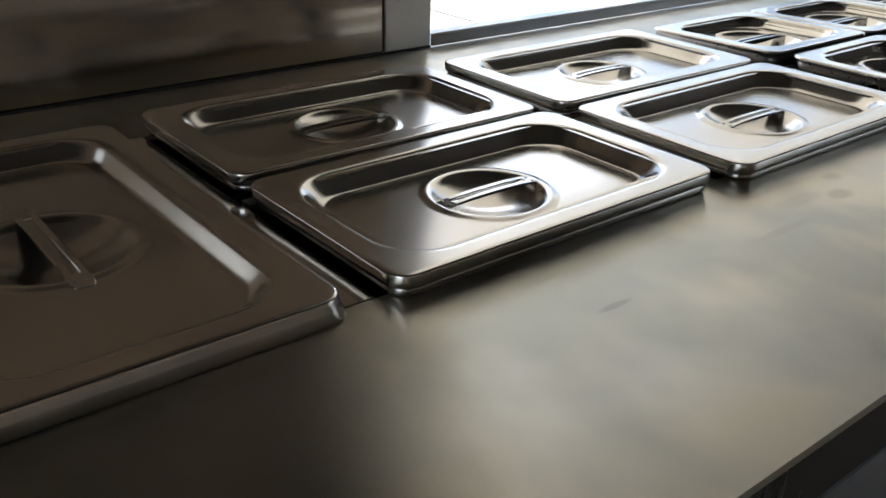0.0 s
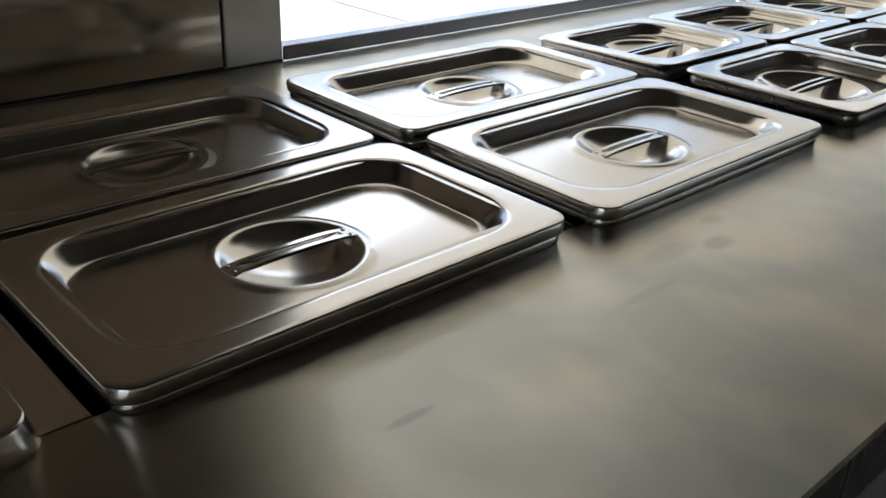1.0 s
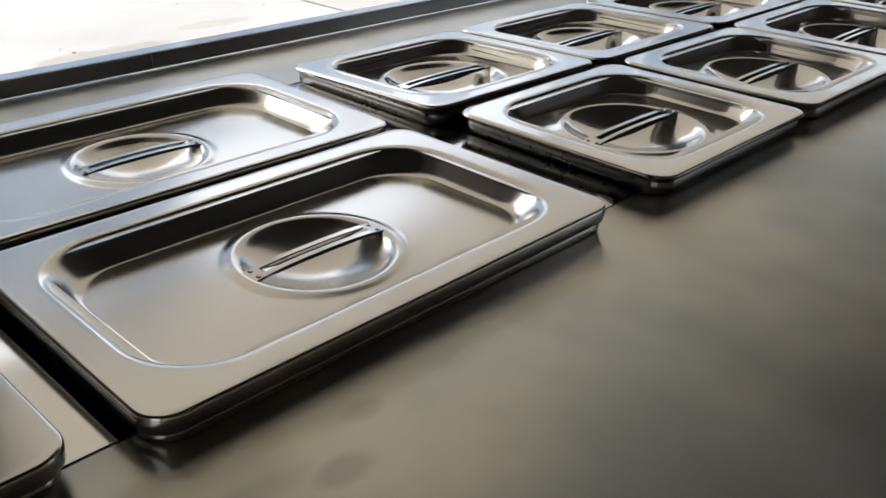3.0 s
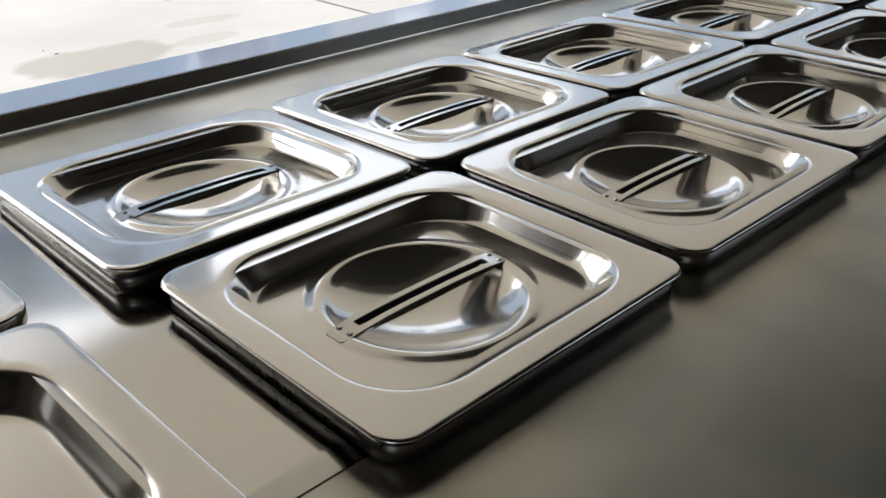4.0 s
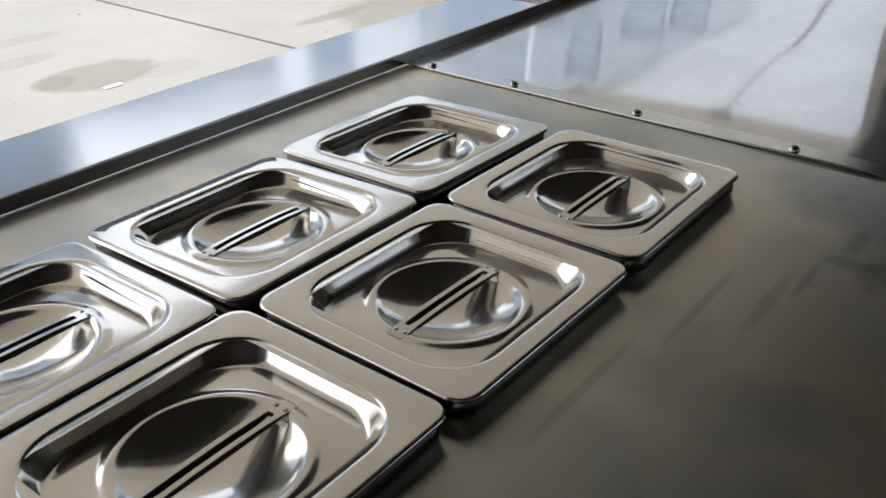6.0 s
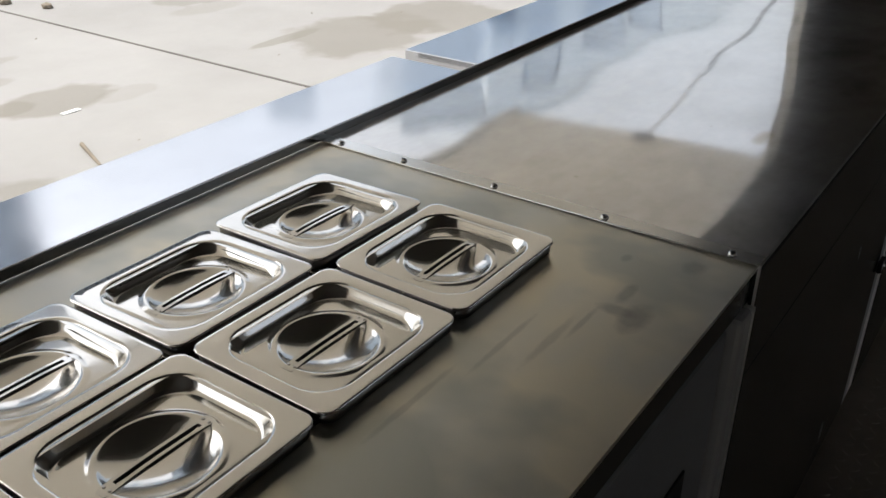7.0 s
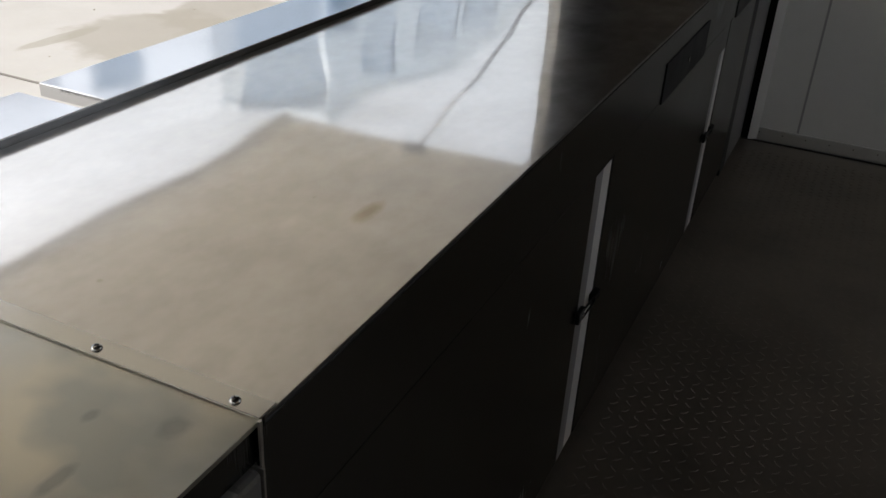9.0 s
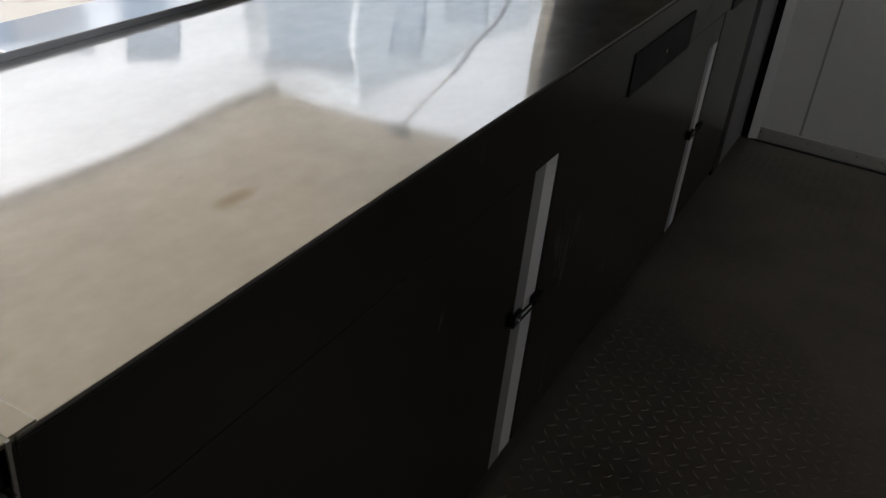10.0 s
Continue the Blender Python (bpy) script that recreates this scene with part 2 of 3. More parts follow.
def concrete():
    m, nt, b = shader("concrete")
    vec = coords(nt)
    c = mixed(nt, ramp(nt, noise_tex(nt, vec, 0.7, 7, 0.6), 0.35, 0.7, 0, 1), (0.28, 0.273, 0.257), (0.225, 0.218, 0.204))
    c = mixed(nt, ramp(nt, noise_tex(nt, vec, 14, 5, 0.7), 0.55, 0.8, 0, 0.35), c, (0.28, 0.26, 0.225))
    damp = [((5.45, 4.12, -0.6), (0.62, 0.46, 9), 0.62), ((6.20, 4.02, -0.6), (0.62, 0.46, 9), 0.62), ((4.98, 4.50, -0.6), (0.34, 0.07, 9), 0.55), ((3.10, 4.64, -0.6), (0.34, 0.24, 9), 0.62),
            ((2.86, 4.72, -0.6), (0.14, 0.12, 9), 0.55), ((2.20, 5.28, -0.6), (0.46, 0.30, 9), 0.6), ((2.1, 3.5, -0.6), (0.3, 0.25, 9), 0.55), ((5.62, 6.15, -0.6), (0.5, 0.28, 9), 0.5),
            ((3.21, 5.72, -0.6), (0.28, 0.10, 9), 0.3), ((2.96, 5.26, -0.6), (0.25, 0.10, 9), 0.3), ((5.33, 5.74, -0.6), (0.4, 0.15, 9), 0.25), ((3.46, 4.40, -0.6), (0.22, 0.12, 9), 0.2)]
    for centre, size, dark in damp:
        f = maths(nt, "MULTIPLY", blot(nt, vec, centre, size, 0.32, 2.6, 0.12), dark)
        c = mixed(nt, f, c, (0.145, 0.131, 0.104))
    nt.links.new(c, b.inputs["Base Color"])
    b.inputs["Roughness"].default_value = 0.85
    bp = node(nt, "ShaderNodeBump", Strength=0.5, Distance=0.004)
    nt.links.new(noise_tex(nt, vec, 40, 6, 0.7), bp.inputs["Height"])
    nt.links.new(bp.outputs[0], b.inputs["Normal"])
    return m


CONCRETE = concrete()

# ---- mesh helpers ----


def mesh_of(bm, name, material, smooth=False):
    me = bpy.data.meshes.new(name)
    bmesh.ops.recalc_face_normals(bm, faces=bm.faces)
    bm.to_mesh(me)
    bm.free()
    me.materials.append(material)
    if smooth:
        for p in me.polygons:
            p.use_smooth = True
    return me


def part(name, bm, material, parent, label="", smooth=False):
    ob = new(name, mesh_of(bm, name, material, smooth))
    ob.parent = parent
    return tagged(ob, label)


def base(name, label, category, group="", kind="", at=(0, 0, 0)):
    ob = new(name)
    ob.location = at
    ob.empty_display_size = 0.05
    return tagged(ob, label, category, group, kind)


def structure(name, bm, material, label="", smooth=False):
    return tagged(new(name, mesh_of(bm, name, material, smooth)), label, "", "", "structure")


def add_box(bm, x0, x1, y0, y1, z0, z1, bevel=0.0):
    made = bmesh.ops.create_cube(bm, size=1.0)["verts"]
    for v in made:
        v.co = ((x0 + x1) / 2 + v.co.x * (x1 - x0), (y0 + y1) / 2 + v.co.y * (y1 - y0), (z0 + z1) / 2 + v.co.z * (z1 - z0))
    if bevel:
        edges = list({e for v in made for e in v.link_edges})
        bmesh.ops.bevel(bm, geom=edges, offset=bevel, segments=2, affect="EDGES", profile=0.5)
    return bm


def box(*size, bevel=0.0):
    return add_box(bmesh.new(), *size, bevel=bevel)


def add_rod(bm, a, b, r, segs=12, r2=None):
    a, b = Vector(a), Vector(b)
    m = Matrix.Translation((a + b) / 2) @ (b - a).to_track_quat("Z", "Y").to_matrix().to_4x4()
    bmesh.ops.create_cone(bm, cap_ends=True, segments=segs, radius1=r, radius2=r if r2 is None else r2, depth=(b - a).length, matrix=m)
    return bm


def rod(a, b, r, segs=12, r2=None):
    return add_rod(bmesh.new(), a, b, r, segs, r2)


def rounded(a, b, r, arc=8, side=5):
    """Points of a rounded rectangle of half sizes a and b, the same count for every size."""
    r = min(r, a - 1e-4, b - 1e-4)
    pts, corners = [], ((a - r, b - r, 0), (-(a - r), b - r, 90), (-(a - r), -(b - r), 180), (a - r, -(b - r), 270))
    for n, (cx, cy, t0) in enumerate(corners):
        for k in range(arc + 1):
            t = radians(t0 + 90 * k / arc)
            pts.append((cx + r * math.cos(t), cy + r * math.sin(t)))
        nx, ny, nt0 = corners[(n + 1) % 4]
        end = (nx + r * math.cos(radians(nt0)), ny + r * math.sin(radians(nt0)))
        start = pts[-1]
        for k in range(1, side):
            pts.append((start[0] + (end[0] - start[0]) * k / side, start[1] + (end[1] - start[1]) * k / side))
    return pts


def loft(bm, rings, closed_end=False):
    rows = [[bm.verts.new(p) for p in ring] for ring in rings]
    n = len(rows[0])
    for one, two in zip(rows, rows[1:]):
        for k in range(n):
            bm.faces.new((one[k], one[(k + 1) % n], two[(k + 1) % n], two[k]))
    if closed_end:
        bm.faces.new(rows[-1])
    return rows


# ---- food pans and lids ----


def lid_mesh(a, b, flange, bowl, depth, bowl_depth, skirt, flare):
    """A pressed lid: flange with a turned-down edge, a recessed floor, a ring bead and a round finger bowl. Its top is z = 0."""
    bm = bmesh.new()
    rings = []
    outer = [(0.020, -0.0012, 0.013), (0.0016, -0.0012, 0.013), (0.0016 - flare, skirt + 0.0006, 0.012), (0.0010 - flare, skirt, 0.012), (0.0003 - flare, skirt + 0.0008, 0.013), (-0.35 * flare, skirt * 0.45, 0.013), (0.0, -0.0014, 0.013),
             (0.0002, -0.0007, 0.013), (0.0007, -0.0002, 0.012), (0.0014, 0.0, 0.012), (0.0040, 0.0, 0.012), (flange - 0.002, 0.0, 0.034)]
    soft, slope = (0.0036, 1.5) if flange < 0.013 else (0.0050, 1.3)
    run = depth / slope + soft
    for k in range(15):
        q = k / 14 * run
        if q < soft:
            fall = slope * q * q / (2 * soft)
        elif q < run - soft:
            fall = slope * (q - soft / 2)
        else:
            fall = depth - slope * (run - q) ** 2 / (2 * soft)
        outer.append((flange + q, -fall, 0.034 - 0.006 * k / 14))
    outer.append((flange + run + 0.001, -depth, 0.028))
    for inset, z, r in outer:
        rings.append([(x, y, z) for x, y in rounded(a - inset, b - inset, r, 10, 14)])
    count = len(rings[-1])
    start = math.atan2(rings[-1][0][1], rings[-1][0][0])
    inner = [start + 2 * math.pi * k / count for k in range(count)]
    dish = [(bowl + 0.0116, 0.0), (bowl + 0.0104, 0.00008), (bowl + 0.0088, 0.0004), (bowl + 0.0072, 0.0009), (bowl + 0.0056, 0.0012), (bowl + 0.0040, 0.0011), (bowl + 0.0026, 0.0006), (bowl + 0.0012, -0.0003)]
    dish += [(bowl * q, -0.0014 - bowl_depth * (1 - q * q)) for q in (0.98, 0.94, 0.88, 0.81, 0.72, 0.62, 0.50, 0.37, 0.23, 0.09)]
    for r, z in dish:
        rings.append([(r * math.cos(t), r * math.sin(t), z - depth) for t in inner])
    loft(bm, rings, True)
    return bm


def handle_mesh(length, width=0.0125, groove=0.0062):
    """A flat strap with a pressed groove between its welded ends, along x, resting at z = 0."""
    bm = bmesh.new()
    h = length / 2
    rings = []
    for x, w in ((-1, 0.72), (-0.975, 0.92), (-0.94, 1), (-0.76, 1), (-0.735, 1), (-0.70, 1), (-0.5, 0.97), (-0.25, 0.95), (0, 0.95), (0.25, 0.95), (0.5, 0.97), (0.70, 1), (0.735, 1), (0.76, 1), (0.94, 1), (0.975, 0.92), (1, 0.72)):
        deep = groove * max(0.0, 1 - (x / 0.76) ** 2) ** 0.55
        top = 0.0002 + 0.0024 * max(0.0, 1 - abs(x) ** 3)
        half = width * w / 2
        rings.append([(x * h, y * half, z) for y, z in ((-1, top - 0.0010 - deep * 0.35), (-1, top - 0.0004), (-0.9, top), (-0.38, top), (-0.32, top - 0.0004 * (deep > 0)), (-0.29, top - deep),
                                                        (0.29, top - deep), (0.32, top - 0.0004 * (deep > 0)), (0.38, top), (0.9, top), (1, top - 0.0004), (1, top - 0.0010 - deep * 0.35))])
    rows = loft(bm, rings)
    bm.faces.new(rows[0])
    bm.faces.new(reversed(rows[-1]))
    # groove faces take the second material, which carries the groove's shade
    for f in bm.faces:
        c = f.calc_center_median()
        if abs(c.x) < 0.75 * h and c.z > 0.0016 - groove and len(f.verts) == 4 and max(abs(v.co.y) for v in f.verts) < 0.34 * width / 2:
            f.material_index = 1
    for sx in (-1, 1):
        for sy in (-1, 1):
            bmesh.ops.create_uvsphere(bm, u_segments=8, v_segments=4, radius=0.0014, matrix=Matrix.Translation((sx * (h - 0.006), sy * 0.0032, 0.0010)) @ Matrix.Diagonal((1, 1, 0.5, 1)))
    return bm


def pan_mesh(a, b, prof, end):
    bm = bmesh.new()
    loft(bm, [[(x, y, z) for x, y in rounded(a - i, b - i, r)] for i, z, r in prof], end)
    return bm


RIM = [(0.0014, 0.0, 0.012), (0.0006, 0.0004, 0.012), (0.0003, 0.0024, 0.012), (0.0006, 0.0044, 0.012), (0.0020, 0.0056, 0.012), (0.009, 0.0058, 0.014), (0.012, 0.0050, 0.016)]
SHADE_RING = [(0.0060, 0.0010, 0.012), (0.0, 0.0012, 0.012), (0.0, 0.0100, 0.012), (0.0060, 0.0102, 0.012)]
TUB = [(0.012, 0.0050, 0.016), (0.0135, 0.0, 0.018), (0.016, -0.06, 0.022), (0.018, -0.094, 0.024), (0.024, -0.100, 0.024)]
KINDS = {
    "sixth": (0.0857, 0.0770, 0.0122, 0.0410, 0.0112, 0.0112, 0.100, "square sixth-size"),
    "quarter": (0.1258, 0.0768, 0.0135, 0.0330, 0.0115, 0.0095, 0.080, "oblong quarter-size"),
    "third": (0.0870, 0.1500, 0.0145, 0.0390, 0.0115, 0.0110, 0.104, "long third-size"),
}
TOP = 0.780
first = {}
for kind, (a, b, flange, bowl, depth, bowl_depth, length, words) in KINDS.items():
    pan = base("food_pan", f"stainless steel {words} food pan sunk in the counter", "food pan", "food pans in the prep counter")
    hidden = 0.0075 if kind == "sixth" else 0.0016
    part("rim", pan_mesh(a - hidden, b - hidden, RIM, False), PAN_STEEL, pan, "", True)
    # added ring, not a pan part: fills the shadow gap under the lid
    part("shade_ring", pan_mesh(a - 0.0024, b - 0.0024, SHADE_RING, False), SIDE_SHADE, pan, "dark ring standing for the shade under the lid", True)
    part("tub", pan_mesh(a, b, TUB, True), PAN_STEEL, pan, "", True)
    lid = base("pan_lid", f"polished stainless steel {words} lid closed on a food pan", "pan lid", "lids on the food pans")
    part("cover", lid_mesh(a, b, flange, bowl, depth, bowl_depth, {"sixth": -0.0030, "quarter": -0.0078, "third": -0.0118}[kind], 0.003 if kind == "third" else 0.0), LID_STEEL if kind == "sixth" else LID_SATIN, lid, "", True)
    grip = part("handle", handle_mesh(length, 0.0118 if kind == "quarter" else 0.0122, 0.0062 if kind == "sixth" else 0.0020), HANDLE_STEEL, lid, "riveted strap handle over the finger bowl")
    grip.data.materials.append(JOINT_AND_SHADE if kind == "sixth" else HANDLE_STEEL)
    grip.location.z = -depth + 0.0005
    if kind == "third":
        grip.rotation_euler.z = radians(90)
    first[kind] = (pan, lid)

# kind, centre, turn in degrees, lift
SPOTS = [("third", -0.6730, 0.1530, 0.0, -0.002),
         ("quarter", -0.4355, 0.0765, 0.3, 0), ("quarter", -0.4365, 0.2365, -0.5, 0.001), ("quarter", -0.1635, 0.0720, 0.2, 0), ("quarter", -0.1650, 0.2310, -0.3, 0.003),
         ("sixth", 0.0910, 0.0715, 0.2, 0), ("sixth", 0.2710, 0.0730, -0.3, 0), ("sixth", 0.4460, 0.0780, 0.4, 0), ("sixth", 0.6220, 0.0750, -0.2, 0), ("sixth", 0.7990, 0.0755, 0.3, 0),
         ("sixth", 0.0810, 0.2315, -0.3, 0.003), ("sixth", 0.2590, 0.2325, 0.2, 0.001), ("sixth", 0.4370, 0.2340, -0.2, 0.001), ("sixth", 0.6150, 0.2345, 0.4, 0.001), ("sixth", 0.7930, 0.2380, -0.6, 0.002)]
used = set()
for kind, x, y, turn, lift in SPOTS:
    where = pose(x, y, TOP + 0.0005, 0, 0, turn * 0.5)
    low = 0.0014 if kind == "sixth" and y > 0.15 else 0.0
    cover = pose(x, y, TOP + 0.0135 - low + lift * 0.4, random.uniform(-0.25, 0.25) - (1.6 if kind == "sixth" and y > 0.15 else 0.0), random.uniform(-0.2, 0.2), turn)
    pan, lid = first[kind]
    if kind in used:
        copy_thing(pan, where), copy_thing(lid, cover)
    else:
        pan.matrix_basis, lid.matrix_basis = where, cover
        used.add(kind)

# ---- prep counter ----
LEFT, JOIN, FRONT, BACK = -1.40, 0.972, -0.1790, 0.404
prep = base("prep_counter", "brushed stainless steel refrigerated prep counter with sunken food pans", "counter", at=(0, 0, 0))
bm = bmesh.new()
xs, ys = (LEFT, -0.7560, 0.8780, JOIN), (FRONT, 0.0115, 0.3000, BACK)
grid = [[bm.verts.new((x, y, TOP)) for y in ys] for x in xs]
for i in range(3):
    for j in range(3):
        if (i, j) != (1, 1):
            bm.faces.new((grid[i][j], grid[i + 1][j], grid[i + 1][j + 1], grid[i][j + 1]))
sheet = bmesh.ops.extrude_face_region(bm, geom=list(bm.faces))["geom"]
for v in sheet:
    if isinstance(v, bmesh.types.BMVert):
        v.co.z -= 0.0045 if v.co.y < FRONT + 0.001 else 0.004
front = [e for e in bm.edges if all(abs(v.co.y - FRONT) < 1e-5 and abs(v.co.z - TOP) < 1e-5 for v in e.verts)]
bmesh.ops.bevel(bm, geom=front, offset=0.0008, segments=2, affect="EDGES", profile=0.5)
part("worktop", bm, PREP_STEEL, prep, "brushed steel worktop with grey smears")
for x0, x1 in ((-0.600, -0.5640), (-0.322, -0.2915), (0.174, 0.184), (0.352, 0.360), (0.529, 0.537), (0.705, 0.713)):
    part("crossbar", box(x0, x1, 0.0126, 0.2990, TOP - 0.011, TOP - 0.0002, bevel=0.0008), PLATE_STEEL, prep, "shiny plate between the pans")
bm = bmesh.new()
rows = loft(bm, [[(-0.050, y, z), (0.0070, y, z), (0.0070, y, TOP - 0.011), (-0.050, y, TOP - 0.011)] for y, z in ((0.0126, TOP - 0.0002), (0.0230, TOP + 0.0010), (0.2880, TOP + 0.0010), (0.2990, TOP - 0.0002))], True)
bm.faces.new(rows[0])
part("crossbar", bm, PLATE_STEEL, prep, "shiny plate between the pans")
part("divider_bar", box(-0.560, 0.8780, 0.149, 0.159, TOP - 0.0118, TOP - 0.0012), PREP_STEEL, prep)
part("body", box(LEFT, 0.955, -0.150, 0.388, 0.06, TOP - 0.14), SHADED_STEEL, prep)
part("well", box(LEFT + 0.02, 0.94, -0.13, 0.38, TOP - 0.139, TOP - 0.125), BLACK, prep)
part("apron", box(LEFT, 0.9635, -0.1768, -0.150, 0.740, TOP - 0.0048, bevel=0.001), SHADED_STEEL, prep)
for x0, x1 in ((-1.35, -0.62), (-0.60, 0.13), (0.15, 0.915)):
    door = part("door", box(x0, x1, -0.176, -0.1502, 0.06, 0.735, bevel=0.004), DOOR_GREY, prep, "grey refrigerator door")
    part("gasket", box(x0 + 0.004, x1 - 0.004, -0.1515, -0.1490, 0.065, 0.73), RUBBER, door)
part("door_grille", box(0.60, 0.843, -0.1785, -0.1755, 0.40, 0.611, bevel=0.002), BLACK, prep, "black plate on the door")
part("corner_post", box(0.930, 0.961, -0.186, -0.150, 0.03, 0.7392, bevel=0.006), CORNER_GREY, prep, "grey rounded corner post")
part("corner_edge", box(0.9612, 0.9632, -0.1862, -0.1500, 0.03, 0.7392), TRIM_STEEL, prep, "bright edge of the corner post")
part("end_panel", box(0.9634, 0.9655, -0.1770, 0.385, 0.02, 0.7395), TRIM_STEEL, prep)
for x in (-1.2, 0.8):
    for y in (-0.1, 0.3):
        part("foot", rod((x, y, 0.0), (x, y, 0.06), 0.02), BLACK, prep)

# ---- long worktop and its cabinets ----
END = 3.600
worktop = base("long_worktop", "shiny stainless steel worktop with a brown smear, reflecting the hatch", "worktop")
part("top_sheet", box(JOIN + 0.0005, END, FRONT - 0.002, BACK, TOP - 0.0035, TOP + 0.0015, bevel=0.0006), TOP_STEEL, worktop)
# same steel as the top, coloured dark for its shaded side
part("front_fold", box(0.966, END, FRONT - 0.0045, FRONT + 0.02, 0.6456, TOP - 0.0037), SHADED_STEEL, worktop, "front apron with its shade put into the colour")

strip = base("joint_strip", "narrow steel cover strip screwed over the worktop joint", "trim strip")
part("bar", box(0.9675, 0.9900, FRONT - 0.001, 0.3965, TOP + 0.0004, TOP + 0.0028, bevel=0.0006), STRIP_STEEL, strip)
part("turned_end", box(0.963, 0.9665, FRONT - 0.0045, FRONT - 0.0022, TOP - 0.10, TOP + 0.0033), TRIM_STEEL, strip)
for y in (0.368, 0.266, 0.133, -0.009, -0.151):
    bm = bmesh.new()
    prof = [(0.0048, 0.0), (0.0046, 0.0012), (0.0036, 0.0024), (0.0020, 0.0030)]
    loft(bm, [[(0.976 + r * math.cos(k * math.pi / 8), y + r * math.sin(k * math.pi / 8), TOP + 0.0028 + z) for k in range(16)] for r, z in prof], True)
    screw = part("screw", bm, SCREW_STEEL, strip, "", True)
    spin = random.uniform(0, 90)
    for q in (0, 90):
        sl = part("slot", box(-0.0026, 0.0026, -0.0005, 0.0005, 0, 0.0005), BLACK, screw)
        sl.matrix_basis = pose(0.976, y, TOP + 0.0056, 0, 0, q + spin)


def cabinet(x0, x1, panel=None, post=True, post_top=0.642, clasp=0.0):
    cab = base("cabinet", "stainless steel under-counter cabinet, coloured dark for shade, with a closed door", "cabinet", "cabinets under the worktop")
    part("carcass", box(x0, x1, FRONT + 0.012, 0.385, 0.04, 0.749), SHADED_STEEL, cab)
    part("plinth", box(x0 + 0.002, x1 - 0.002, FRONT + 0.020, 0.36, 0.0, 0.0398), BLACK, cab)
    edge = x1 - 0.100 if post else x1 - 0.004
    door = part("door", box(x0 + 0.002, edge, FRONT - 0.005, FRONT + 0.0118, 0.030, 0.6450, bevel=0.0006), SHADED_STEEL, cab)
    if post:
        part("post", box(x1 - 0.056, x1 - 0.006, FRONT - 0.004, FRONT + 0.0116, 0.030, post_top, bevel=0.001), POST_WHITE, cab, "bright upright strip between the doors")
        part("edge_strip", box(x1 - 0.098, x1 - 0.0565, FRONT - 0.0043, FRONT + 0.0114, 0.030, post_top), EDGE_GREY, cab, "grey return of the upright strip")
        part("header", box(x1 - 0.098, x1 - 0.006, FRONT - 0.0049, FRONT + 0.0112, post_top + 0.0005, 0.6450), SHADED_STEEL, cab)
        latch = part("latch", box(x1 - 0.112, x1 - 0.080, FRONT - 0.014, FRONT - 0.0052, clasp - 0.013, clasp + 0.013, bevel=0.003), BLACK, cab, "dark toggle latch")
        for dz in (-0.009, 0.007):
            part("latch_wire", rod((x1 - 0.085, FRONT - 0.013, clasp + dz), (x1 - 0.006, FRONT - 0.016, clasp + dz * 0.7), 0.0020, 6), BLACK, latch)
        part("latch_hook", box(x1 - 0.030, x1 + 0.004, FRONT - 0.017, FRONT - 0.0042, clasp - 0.009, clasp + 0.009, bevel=0.003), BLACK, latch)
        part("pivot", rod((x1 - 0.096, FRONT - 0.0138, clasp), (x1 - 0.096, FRONT - 0.0175, clasp), 0.004, 8), SCREW_STEEL, latch)
    if panel:
        p0, p1 = panel
        face = part("recess_panel", box(p0, p1, FRONT - 0.0070, FRONT - 0.0047, 0.638, 0.722), BLACK, cab, "black control plate with a small knob")
        part("knob", rod(((p0 + p1) / 2, FRONT - 0.0068, 0.680), ((p0 + p1) / 2, FRONT - 0.0105, 0.680), 0.005, 12), SCREW_STEEL, face)


cabinet(0.975, 1.972, clasp=0.372)
cabinet(1.974, 3.104, panel=(2.305, 2.735), post_top=0.572, clasp=0.336)
cabinet(3.106, 3.580, panel=(3.17, 3.54), post=False)

column = base("corner_column", "grey steel column beside the end wall", "column")
part("face", box(3.680, 4.0262, FRONT - 0.005, 0.386, 0.0, 0.78, bevel=0.002), COLUMN_GREY, column)
bm = bmesh.new()
rows = loft(bm, [[(4.0338, FRONT - 0.066, z), (4.0140, FRONT - 0.0345, z), (4.0338, FRONT - 0.0345, z)] for z in (0.0, 2.05)], True)
bm.faces.new(rows[0])
part("bright_edge", bm, POST_WHITE, column, "pale upright edge strip")
# two flush black strips drawn in place of deep shadowed gaps
part("cabinet_gap_shade", box(3.582, 3.6785, FRONT - 0.0047, 0.384, 0.0, 0.77), BLACK, column, "black strip standing for the shadowed gap beside the cabinet")
part("wall_gap_shade", box(4.0268, 4.0338, FRONT - 0.0335, FRONT - 0.0055, 0.0, 2.05), BLACK, column, "black strip standing for the shadowed gap at the end wall")

# ---- shell of the trailer ----
W0, W1 = -0.2280, 3.44
LIP, HEAD, CEIL = 0.7935, 1.62, 2.06
XL, XR, YF = -1.9, 4.035, -1.78
structure("floor", box(XL, XR, YF, 0.40, -0.05, 0.0), FLOOR_PLATE, "dull chequer-plate metal floor")
tread = bmesh.new()
